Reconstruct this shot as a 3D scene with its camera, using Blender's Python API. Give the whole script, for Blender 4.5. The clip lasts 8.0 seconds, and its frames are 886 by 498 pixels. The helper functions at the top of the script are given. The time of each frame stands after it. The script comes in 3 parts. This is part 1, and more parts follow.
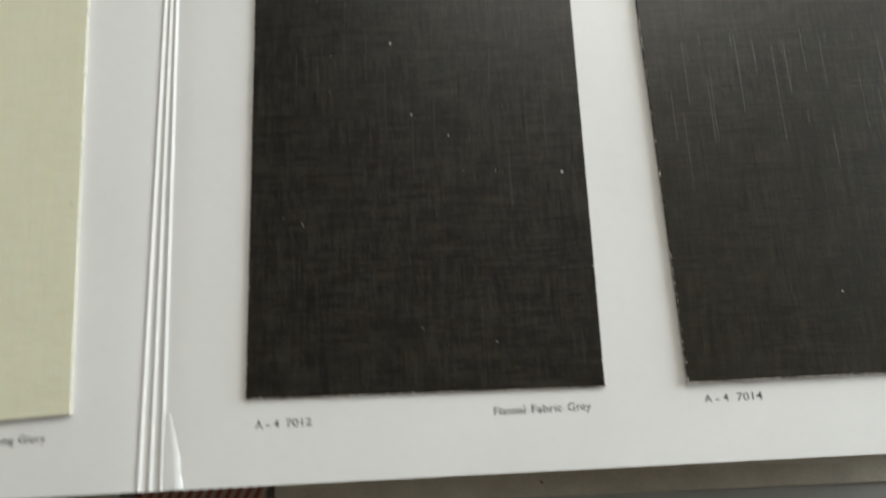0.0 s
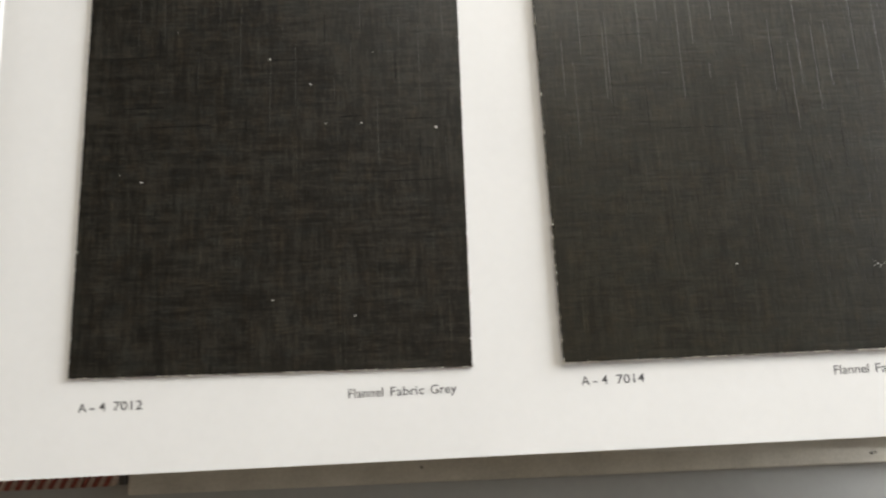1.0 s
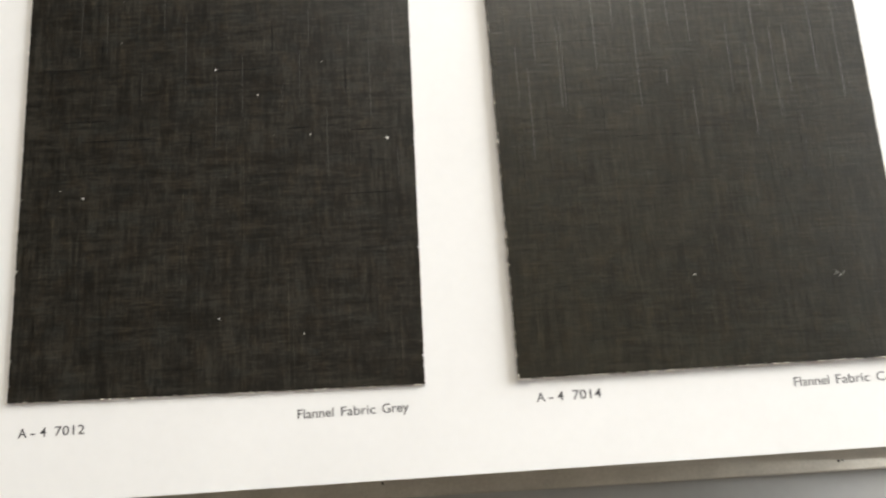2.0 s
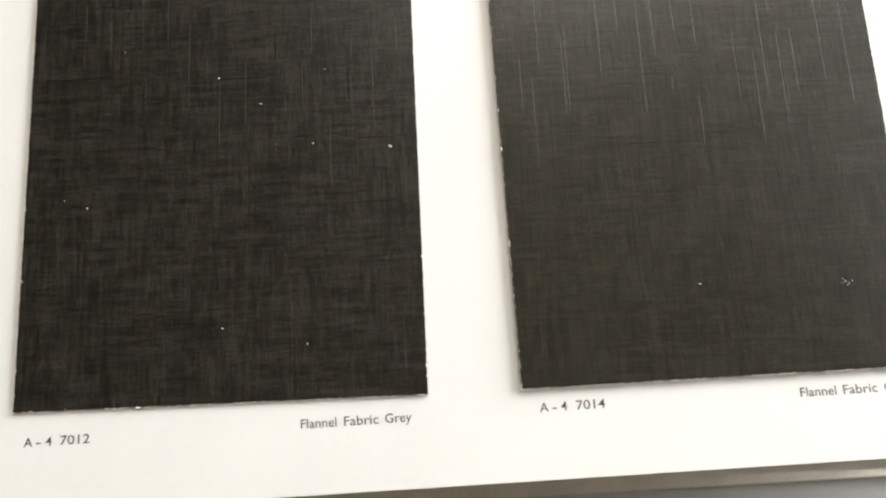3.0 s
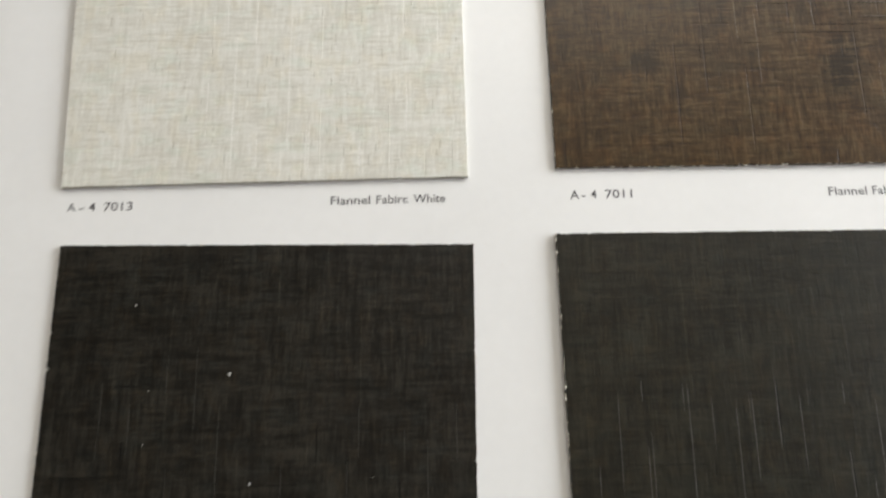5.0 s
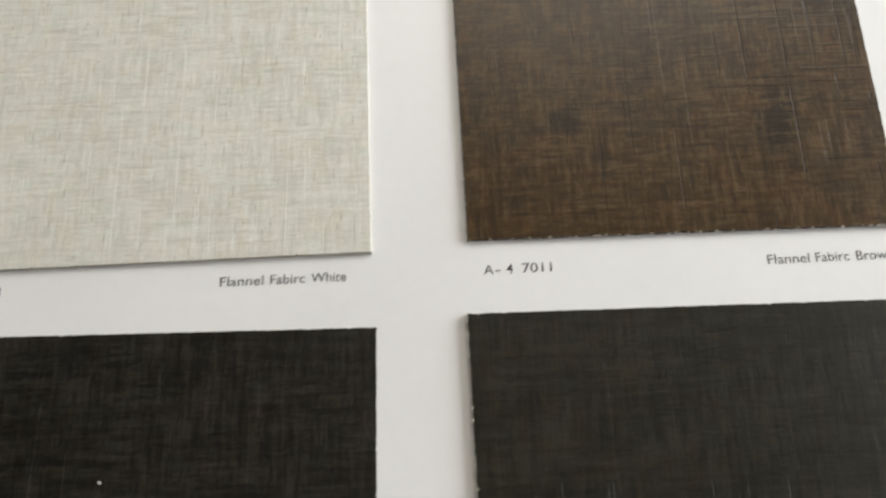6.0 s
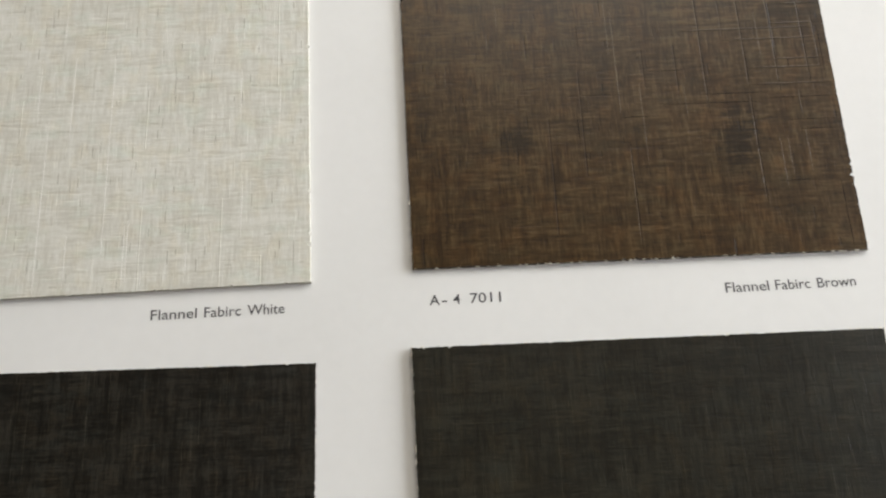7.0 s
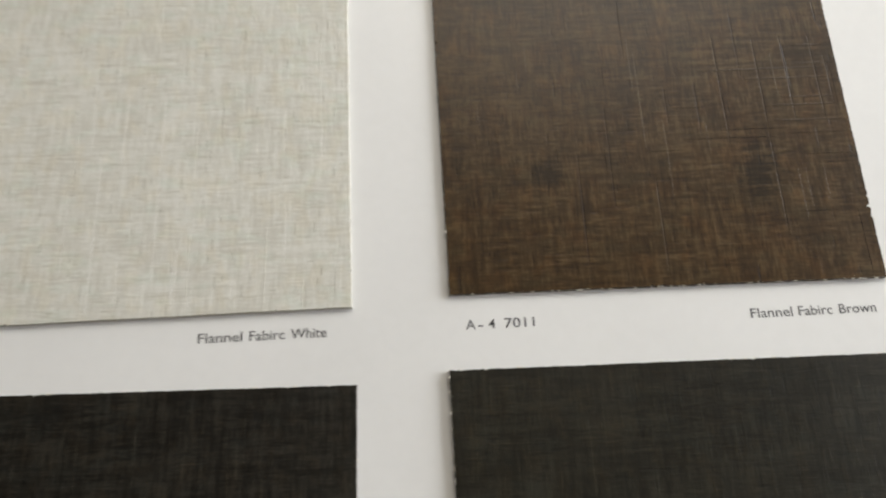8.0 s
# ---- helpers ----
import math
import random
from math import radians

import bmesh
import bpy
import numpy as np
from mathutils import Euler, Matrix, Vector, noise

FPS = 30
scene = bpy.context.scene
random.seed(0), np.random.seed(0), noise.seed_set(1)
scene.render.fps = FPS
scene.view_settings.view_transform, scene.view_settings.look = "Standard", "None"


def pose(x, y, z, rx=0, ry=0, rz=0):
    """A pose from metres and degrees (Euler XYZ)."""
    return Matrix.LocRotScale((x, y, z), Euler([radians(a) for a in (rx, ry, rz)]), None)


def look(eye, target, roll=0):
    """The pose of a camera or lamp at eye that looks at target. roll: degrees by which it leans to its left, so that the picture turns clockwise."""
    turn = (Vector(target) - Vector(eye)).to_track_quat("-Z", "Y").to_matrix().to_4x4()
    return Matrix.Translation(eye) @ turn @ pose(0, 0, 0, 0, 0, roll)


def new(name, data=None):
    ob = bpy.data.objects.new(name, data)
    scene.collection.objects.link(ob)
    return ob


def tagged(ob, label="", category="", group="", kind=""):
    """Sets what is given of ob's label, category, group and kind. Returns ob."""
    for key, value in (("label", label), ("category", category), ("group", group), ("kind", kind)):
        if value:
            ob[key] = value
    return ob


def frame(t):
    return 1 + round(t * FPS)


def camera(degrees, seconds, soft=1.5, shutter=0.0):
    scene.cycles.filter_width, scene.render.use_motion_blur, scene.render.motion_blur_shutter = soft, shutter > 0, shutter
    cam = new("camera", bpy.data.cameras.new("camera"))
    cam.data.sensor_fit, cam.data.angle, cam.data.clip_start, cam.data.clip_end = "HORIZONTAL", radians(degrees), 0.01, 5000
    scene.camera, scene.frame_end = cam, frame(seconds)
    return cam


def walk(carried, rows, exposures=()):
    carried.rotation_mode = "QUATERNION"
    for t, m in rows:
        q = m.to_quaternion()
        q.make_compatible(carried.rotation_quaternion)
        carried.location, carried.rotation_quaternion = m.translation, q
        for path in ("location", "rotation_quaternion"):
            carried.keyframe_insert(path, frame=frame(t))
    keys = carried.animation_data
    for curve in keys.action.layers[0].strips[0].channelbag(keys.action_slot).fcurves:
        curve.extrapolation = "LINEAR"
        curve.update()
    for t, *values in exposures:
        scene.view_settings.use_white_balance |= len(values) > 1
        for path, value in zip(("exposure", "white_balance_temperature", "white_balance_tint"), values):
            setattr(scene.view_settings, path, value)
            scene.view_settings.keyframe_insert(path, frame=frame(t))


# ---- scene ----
cam = camera(60.0, 8.0, soft=2.25, shutter=0.6)
PATH = [
    (0.0, pose(0.0633, -0.0182, 0.2166, 15.12, 2.31, -2.51)),
    (0.1, pose(0.0653, -0.0209, 0.2131, 14.74, 2.25, -1.88)),
    (0.2, pose(0.0665, -0.0226, 0.2103, 14.07, 2.02, -1.90)),
    (0.3, pose(0.0704, -0.0216, 0.2078, 13.30, 1.61, -2.84)),
    (0.5, pose(0.0817, -0.0137, 0.2024, 11.46, 1.08, -2.96)),
    (0.8, pose(0.0880, -0.0149, 0.1966, 12.72, 0.62, -3.04)),
    (1.0, pose(0.0921, -0.0140, 0.1928, 12.65, -0.05, -2.40)),
    (1.2, pose(0.0934, -0.0143, 0.1901, 12.63, -0.58, -2.09)),
    (1.5, pose(0.0936, -0.0122, 0.1865, 11.99, -0.91, -2.27)),
    (1.8, pose(0.0984, -0.0090, 0.1865, 11.52, -0.46, -2.92)),
    (2.0, pose(0.1021, -0.0091, 0.1890, 12.40, -0.58, -3.30)),
    (2.2, pose(0.1050, -0.0087, 0.1898, 12.37, -0.41, -3.44)),
    (3.3, pose(0.1040, -0.0034, 0.1890, 11.81, 0.41, -3.08)),
    (3.5, pose(0.1001, -0.0016, 0.1902, 12.00, 0.29, -2.73)),
    (3.7, pose(0.0938, 0.0034, 0.1914, 12.22, 0.51, -1.72)),
    (3.9, pose(0.0926, 0.0131, 0.1961, 12.69, 1.06, -1.69)),
    (4.0, pose(0.0877, 0.0178, 0.2016, 13.02, 0.20, -1.08)),
    (4.1, pose(0.0838, 0.0247, 0.2059, 13.60, -1.18, -0.60)),
    (4.2, pose(0.0818, 0.0340, 0.2084, 14.32, -1.21, -0.54)),
    (4.3, pose(0.0827, 0.0424, 0.2093, 14.42, -1.47, 0.05)),
    (4.5, pose(0.0825, 0.0573, 0.2058, 14.96, -1.03, 0.32)),
    (4.7, pose(0.0894, 0.0730, 0.1918, 15.19, 0.35, -0.47)),
    (5.0, pose(0.0946, 0.0913, 0.1817, 14.46, 0.45, -0.74)),
    (5.2, pose(0.0984, 0.0936, 0.1762, 15.78, 0.60, -1.25)),
    (6.3, pose(0.1206, 0.1097, 0.1645, 17.61, 0.49, -2.13)),
    (6.5, pose(0.1219, 0.1132, 0.1623, 16.87, -0.30, -2.36)),
    (6.7, pose(0.1239, 0.1159, 0.1614, 16.27, -0.59, -2.44)),
    (6.9, pose(0.1263, 0.1172, 0.1617, 15.74, -0.24, -2.52)),
    (7.0, pose(0.1261, 0.1171, 0.1618, 15.85, -0.29, -2.60)),
    (7.2, pose(0.1249, 0.1158, 0.1621, 16.57, -0.70, -2.63)),
    (7.5, pose(0.1267, 0.1151, 0.1621, 17.24, -0.16, -2.96)),
    (7.7, pose(0.1245, 0.1185, 0.1647, 16.69, -0.19, -2.87)),
    (7.8, pose(0.1214, 0.1181, 0.1648, 17.00, -0.73, -2.66)),
    (8.0, pose(0.1185, 0.1112, 0.1675, 19.30, -0.09, -2.44)),
]
EXPOSURES = [
    (0.0, 0.03, 6350, 6), (0.6, 0.24, 6500, 10), (1.5, 0.50, 6560, 10), (2.2, 0.66, 6600, 10), (3.5, 0.82, 6700, 10), (4.0, 1.22, 6800, 10),
    (4.2, 0.95, 6700, 10), (4.5, 0.33, 6450, 10), (5.0, 0.17, 6450, 10), (6.3, -0.03, 6500, 10), (7.3, -0.04, 6520, 10), (8.0, -0.12, 6540, 10),
]
walk(cam, PATH, EXPOSURES)

# ---------------------------------------------------------------- light
TABLE_Z = -0.057
FLOOR_Z = TABLE_Z - 0.75
CEIL_Z = FLOOR_Z + 3.05
ROOM = (-2.3, 1.10, -1.9, 1.25)          # x0, x1, y0, y1
WIN = (-0.10, 1.15, 0.02, 0.72)          # y0, y1, z0, z1 of the opening in the east wall
# the north opening is unseen, added to bring sheen from that side
ADDED_WIN = (-0.05, 1.05, 0.50, 1.85)   # x0, x1, z0, z1 of the opening in the north wall

world = bpy.data.worlds.new("sky")
scene.world = world
world.use_nodes = True
wn, wl = world.node_tree.nodes, world.node_tree.links
sky = wn.new("ShaderNodeTexSky")
sky.sky_type = "NISHITA"
sky.sun_disc = False
sky.sun_elevation, sky.sun_rotation = radians(38), radians(250)
wn["Background"].inputs["Strength"].default_value = 0.12
wl.new(sky.outputs["Color"], wn["Background"].inputs["Color"])



def daylight(name, width, height, watts, colour, eye, target):
    """The sky's light in a window opening."""
    data = bpy.data.lights.new(name, "AREA")
    data.shape, data.size, data.size_y, data.energy, data.color = "RECTANGLE", width, height, watts, colour
    ob = new(name, data)
    ob.matrix_world = look(eye, target)
    return ob


ey, ez = (WIN[0] + WIN[1]) / 2, (WIN[2] + WIN[3]) / 2
daylight("east_daylight", WIN[1] - WIN[0] - 0.1, WIN[3] - WIN[2] - 0.1, 27.0, (0.965, 0.985, 1.0), (ROOM[1] + 0.06, ey, ez), (ROOM[1] - 1.0, ey, ez))
# warm fill lamp in the added north opening, no such source known
nx, nz = (ADDED_WIN[0] + ADDED_WIN[1]) / 2, (ADDED_WIN[2] + ADDED_WIN[3]) / 2
daylight("north_fill", ADDED_WIN[1] - ADDED_WIN[0] - 0.1, ADDED_WIN[3] - ADDED_WIN[2] - 0.1, 21.0, (1.0, 0.945, 0.84), (nx, ROOM[3] + 0.06, nz), (nx, ROOM[3] - 1.0, nz))


# ---------------------------------------------------------------- materials
def material(name):
    m = bpy.data.materials.new(name)
    m.use_nodes = True
    nt = m.node_tree
    return m, nt, nt.nodes["Principled BSDF"]


def node(nt, kind, **inputs):
    n = nt.nodes.new(kind)
    for key, value in inputs.items():
        n.inputs[key.replace("_", " ")].default_value = value
    return n


def coords(nt, scale):
    """Object coordinates stretched by scale."""
    tc = nt.nodes.new("ShaderNodeTexCoord")
    mp = node(nt, "ShaderNodeMapping", Scale=scale)
    nt.links.new(tc.outputs["Object"], mp.inputs["Vector"])
    return mp.outputs["Vector"]


def noise_at(nt, scale, detail=2.0, rough=0.5, shift=0.0):
    n = node(nt, "ShaderNodeTexNoise", Scale=1.0, Detail=detail, Roughness=rough)
    mp = coords(nt, scale)
    if shift:
        add = nt.nodes.new("ShaderNodeVectorMath")
        add.inputs[1].default_value = (shift, shift * 0.7, shift * 0.3)
        nt.links.new(mp, add.inputs[0])
        mp = add.outputs["Vector"]
    nt.links.new(mp, n.inputs["Vector"])
    return n.outputs["Fac"]


def math_node(nt, op, a, b, clamp=False):
    n = nt.nodes.new("ShaderNodeMath")
    n.operation, n.use_clamp = op, clamp
    for socket, v in zip(n.inputs, (a, b)):
        if isinstance(v, (int, float)):
            socket.default_value = v
        else:
            nt.links.new(v, socket)
    return n.outputs[0]


def ramp(nt, fac, stops):
    r = nt.nodes.new("ShaderNodeValToRGB")
    while len(r.color_ramp.elements) < len(stops):
        r.color_ramp.elements.new(0.5)
    for e, (p, c) in zip(r.color_ramp.elements, stops):
        e.position = p
        e.color = (*c, 1) if len(c) == 3 else c
    nt.links.new(fac, r.inputs["Fac"])
    return r.outputs["Color"]


def grey(v):
    return (v, v, v)


def bump(nt, bsdf, height, strength, distance):
    b = node(nt, "ShaderNodeBump", Strength=strength, Distance=distance)
    nt.links.new(height, b.inputs["Height"])
    nt.links.new(b.outputs["Normal"], bsdf.inputs["Normal"])


def plain(name, dark, light, scale=60.0, rough=0.6, bump_strength=0.1, spec=0.5, bump_distance=0.0003):
    """A surface whose colour wanders between dark and light at two sizes."""
    m, nt, bsdf = material(name)
    big = noise_at(nt, (scale,) * 3, 4.0, 0.6)
    fine = noise_at(nt, (scale * 14,) * 3, 3.0, 0.6, 7.1)
    mix = math_node(nt, "ADD", math_node(nt, "MULTIPLY", big, 0.65), math_node(nt, "MULTIPLY", fine, 0.35))
    nt.links.new(ramp(nt, mix, [(0.3, dark), (0.7, light)]), bsdf.inputs["Base Color"])
    bsdf.inputs["Roughness"].default_value = rough
    bsdf.inputs["Specular IOR Level"].default_value = spec
    bump(nt, bsdf, fine, bump_strength, bump_distance)
    return m


def dashes(nt, across, pitch, length, density, width, seed):
    """Straight pressed lines that start and stop at random: 1 on a line, 0 beside it. across: they run along x, not y."""
    tc = nt.nodes.new("ShaderNodeTexCoord")
    sep = nt.nodes.new("ShaderNodeSeparateXYZ")
    nt.links.new(tc.outputs["Object"], sep.inputs[0])
    side, along = (sep.outputs["Y"], sep.outputs["X"]) if across else (sep.outputs["X"], sep.outputs["Y"])
    wobble = noise_at(nt, (60, 60, 1), 1.0, 0.5, seed * 1.7)
    u = math_node(nt, "ADD", math_node(nt, "MULTIPLY", side, 1.0 / pitch), math_node(nt, "MULTIPLY", wobble, 0.25))
    col = math_node(nt, "FLOOR", u, 0.0)
    off = math_node(nt, "ABSOLUTE", math_node(nt, "SUBTRACT", math_node(nt, "FRACT", u, 0.0), 0.5), 0.0)
    r1 = nt.nodes.new("ShaderNodeTexWhiteNoise")
    r1.noise_dimensions = "1D"
    nt.links.new(math_node(nt, "ADD", col, seed * 13.7), r1.inputs["W"])
    v = math_node(nt, "ADD", math_node(nt, "MULTIPLY", along, 1.0 / length), math_node(nt, "MULTIPLY", r1.outputs["Value"], 37.0))
    row = math_node(nt, "FLOOR", v, 0.0)
    pair = nt.nodes.new("ShaderNodeCombineXYZ")
    nt.links.new(col, pair.inputs[0])
    nt.links.new(row, pair.inputs[1])
    pair.inputs[2].default_value = seed
    r2 = nt.nodes.new("ShaderNodeTexWhiteNoise")
    r2.noise_dimensions = "3D"
    nt.links.new(pair.outputs[0], r2.inputs["Vector"])
    there = math_node(nt, "LESS_THAN", r2.outputs["Value"], density)
    reach = math_node(nt, "LESS_THAN", math_node(nt, "FRACT", v, 0.0), math_node(nt, "ADD", math_node(nt, "MULTIPLY", math_node(nt, "FRACT", math_node(nt, "MULTIPLY", r2.outputs["Value"], 91.7), 0.0), 0.75), 0.25))
    near = nt.nodes.new("ShaderNodeMapRange")
    near.inputs["From Min"].default_value, near.inputs["From Max"].default_value = width * 0.25 / pitch, width * 0.75 / pitch
    near.inputs["To Min"].default_value, near.inputs["To Max"].default_value = 1.0, 0.0
    nt.links.new(off, near.inputs["Value"])
    return math_node(nt, "MULTIPLY", math_node(nt, "MULTIPLY", there, reach), near.outputs[0])


def tinted(nt, fac, base, tint, kind="MIX"):
    mx = nt.nodes.new("ShaderNodeMixRGB")
    mx.blend_type = kind
    nt.links.new(fac, mx.inputs["Fac"])
    nt.links.new(base, mx.inputs["Color1"])
    mx.inputs["Color2"].default_value = (*tint, 1)
    return mx.outputs["Color"]


def step_between(nt, value, low, high, most=1.0):
    """0 below low, most above high, smooth between."""
    r = nt.nodes.new("ShaderNodeMapRange")
    r.interpolation_type = "SMOOTHSTEP"
    r.inputs["From Min"].default_value, r.inputs["From Max"].default_value = low, high
    r.inputs["To Max"].default_value = most
    nt.links.new(value, r.inputs["Value"])
    return r.outputs[0]


def blend(nt, fac, a, b):
    """a where fac is 0, b where it is 1."""
    return math_node(nt, "ADD", a, math_node(nt, "MULTIPLY", fac, math_node(nt, "SUBTRACT", b, a)))


def weave(name, dark, mid, light, seed, rough=0.33, groove=0.7, patches=(), stain=(0.02, 0.017, 0.012), spec=0.33, warm=(1.12, 0.98, 0.86),
          cool=(0.92, 1.0, 1.06), long_up=0.10, long_across=0.03, fleck=0.018, fleck_tint=(0.55, 0.55, 0.53), line_tint=(0.7, 0.7, 0.7), line_width=0.00020, matt=0.0,
          slub_tint=(0.70, 0.70, 0.70), pale_tint=(1.35, 1.35, 1.33), mix=(0.46, 0.22, 0.10, 0.10, 0.12)):
    """Laminate printed and pressed like a slubby linen weave, threads both ways; patches: round stains (x, y, radius x, radius y)."""
    m, nt, bsdf = material(name)

    def total(*pairs):
        out = None
        for socket, k in pairs:
            term = math_node(nt, "MULTIPLY", socket, k)
            out = term if out is None else math_node(nt, "ADD", out, term)
        return out

    # the threads show upright in some patches and across in others
    patch = step_between(nt, noise_at(nt, (110, 110, 1), 2.0, 0.55, seed + 17.0), 0.36, 0.64)
    patch = math_node(nt, "ADD", math_node(nt, "MULTIPLY", patch, 0.5), 0.25)
    up = noise_at(nt, (820, 75, 1), 3.0, 0.66, seed)
    across = noise_at(nt, (70, 760, 1), 3.0, 0.66, seed + 3.3)
    fine_up = noise_at(nt, (2000, 330, 1), 2.0, 0.5, seed + 4.4)
    fine_across = noise_at(nt, (330, 1800, 1), 2.0, 0.5, seed + 6.2)
    thread = blend(nt, patch, across, up)
    fine = blend(nt, step_between(nt, noise_at(nt, (240, 240, 1), 1.0, 0.5, seed + 19.0), 0.40, 0.60), fine_across, fine_up)
    grain = noise_at(nt, (1250, 1050, 1), 3.0, 0.65, seed + 8.7)
    blot = noise_at(nt, (270, 210, 1), 3.0, 0.6, seed + 14.1)
    cloud = noise_at(nt, (75, 75, 1), 3.0, 0.6, seed + 11.9)
    weave_tone = total(*zip((thread, fine, grain, blot, cloud), mix))
    colour = ramp(nt, weave_tone, [(0.435, dark), (0.50, mid), (0.565, light)])
    colour = tinted(nt, step_between(nt, noise_at(nt, (260, 160, 1), 2.0, 0.5, seed + 29.0), 0.45, 0.68), colour, warm, "MULTIPLY")
    colour = tinted(nt, step_between(nt, noise_at(nt, (150, 280, 1), 2.0, 0.5, seed + 41.0), 0.48, 0.70), colour, cool, "MULTIPLY")
    # thick dark slubs across and upright, and single pale threads
    slubs = math_node(nt, "MAXIMUM", step_between(nt, noise_at(nt, (125, 900, 1), 2.0, 0.5, seed + 51.0), 0.60, 0.70),
                      step_between(nt, noise_at(nt, (1050, 135, 1), 2.0, 0.5, seed + 53.0), 0.62, 0.71))
    pales = math_node(nt, "MAXIMUM", step_between(nt, noise_at(nt, (1500, 120, 1), 1.0, 0.5, seed + 57.0), 0.63, 0.73),
                      step_between(nt, noise_at(nt, (130, 1200, 1), 1.0, 0.5, seed + 59.0), 0.65, 0.75))
    colour = tinted(nt, slubs, colour, slub_tint, "MULTIPLY")
    colour = tinted(nt, pales, colour, pale_tint, "MULTIPLY")
    for px, py, rx, ry in patches:
        tc = nt.nodes.new("ShaderNodeTexCoord")
        mp = node(nt, "ShaderNodeMapping", Location=(-px / rx, -py / ry, 0), Scale=(1 / rx, 1 / ry, 0))
        nt.links.new(tc.outputs["Object"], mp.inputs["Vector"])
        ln = nt.nodes.new("ShaderNodeVectorMath")
        ln.operation = "LENGTH"
        nt.links.new(mp.outputs["Vector"], ln.inputs[0])
        wob = math_node(nt, "ADD", ln.outputs["Value"], math_node(nt, "MULTIPLY", math_node(nt, "SUBTRACT", weave_tone, 0.5), 5.0))
        fac = nt.nodes.new("ShaderNodeMapRange")
        fac.inputs["From Min"].default_value, fac.inputs["From Max"].default_value = 0.45, 1.25
        fac.inputs["To Min"].default_value, fac.inputs["To Max"].default_value = 0.70, 0.0
        nt.links.new(wob, fac.inputs["Value"])
        colour = tinted(nt, fac.outputs["Result"], colour, stain)
    # pressed lines: long ones both ways, and short flecks
    g_up = dashes(nt, False, 0.0011, 0.034, long_up, line_width, seed + 1.0)
    g_across = dashes(nt, True, 0.0013, 0.024, long_across, line_width, seed + 2.0)
    flecks = dashes(nt, False, 0.0009, 0.0032, fleck, 0.00028, seed + 3.0)
    flecks_across = dashes(nt, True, 0.0011, 0.0040, fleck * 0.5, 0.00026, seed + 4.0)
    lines = math_node(nt, "MAXIMUM", g_up, g_across)
    # coffee's and grey's line_tint paints glint on the lines, brown's the grooves' shade
    colour = tinted(nt, lines, colour, line_tint, "MULTIPLY")
    colour = tinted(nt, math_node(nt, "MAXIMUM", flecks, flecks_across), colour, fleck_tint, "MULTIPLY")
    nt.links.new(colour, bsdf.inputs["Base Color"])
    height = total((thread, 0.35), (fine, 0.25), (grain, 0.15), (slubs, -0.10), (pales, 0.10), (lines, -0.55 * groove), (flecks, -0.4 * groove))
    bump(nt, bsdf, height, 0.55, 0.00022)
    nt.links.new(math_node(nt, "ADD", total((thread, 0.12), (grain, 0.08), (lines, matt)), rough - 0.10), bsdf.inputs["Roughness"])
    bsdf.inputs["Specular IOR Level"].default_value = spec
    return m


PAPER = plain("coated_white_board", (0.70, 0.70, 0.69), (0.745, 0.745, 0.735), 25.0, 0.32, 0.03, 0.5, 0.0001)
EDGE_AND_LEAF_SHADE = plain("cut_edges_and_leaf_shade", (0.45, 0.42, 0.36), (0.62, 0.59, 0.52), 90.0, 0.8, 0.2)
COVER = plain("beige_cover_lining", (0.40, 0.37, 0.31), (0.60, 0.56, 0.48), 70.0, 0.75, 0.25)
CLOTH = plain("dark_cloth_and_joint_gap", (0.05, 0.045, 0.04), (0.10, 0.09, 0.08), 120.0, 0.9, 0.4)
TABLE = plain("grey_table_laminate", (0.31, 0.31, 0.295), (0.36, 0.36, 0.345), 20.0, 0.45, 0.05)
RED = plain("red_band_thread", (0.18, 0.035, 0.025), (0.32, 0.085, 0.055), 900.0, 0.9, 0.5)
PALE = plain("pale_band_thread", (0.38, 0.27, 0.21), (0.54, 0.42, 0.34), 900.0, 0.9, 0.5)
INK = plain("grey_print_ink", (0.045, 0.045, 0.05), (0.075, 0.075, 0.08), 800.0, 0.5, 0.0)
CORE_DARK = plain("dark_laminate_core", (0.03, 0.026, 0.022), (0.07, 0.06, 0.05), 900.0, 0.75, 0.4)
CORE_PALE = plain("pale_laminate_core", (0.36, 0.34, 0.29), (0.52, 0.50, 0.44), 900.0, 0.75, 0.4)
CHIP = plain("pale_chipped_flakes", (0.58, 0.54, 0.46), (0.82, 0.79, 0.72), 1500.0, 0.7, 0.2)
WHITE_RIDGE = plain("raised_white_thread", (0.66, 0.65, 0.61), (0.76, 0.75, 0.72), 900.0, 0.35, 0.2)
TICK = plain("grey_brown_thread_tick", (0.26, 0.25, 0.20), (0.40, 0.38, 0.32), 900.0, 0.6, 0.2)
GREY_GLINT = plain("grey_thread_glint", (0.020, 0.019, 0.016), (0.050, 0.048, 0.042), 500.0, 0.35, 0.2)
BLACK_LINE = plain("black_thread_and_shade", (0.003, 0.003, 0.003), (0.006, 0.006, 0.005), 500.0, 0.6, 0.2, 0.2)
PALE_GLINT = plain("pressed_thread_glint", (0.036, 0.035, 0.032), (0.078, 0.076, 0.070), 900.0, 0.32, 0.2)
GROOVE_SHADE = plain("pressed_groove_shade", (0.008, 0.0055, 0.003), (0.020, 0.013, 0.008), 700.0, 0.8, 0.2, 0.15)
BROWN_RIDGE_GLINT = plain("raised_thread_glint", (0.055, 0.036, 0.018), (0.115, 0.085, 0.055), 700.0, 0.32, 0.2)
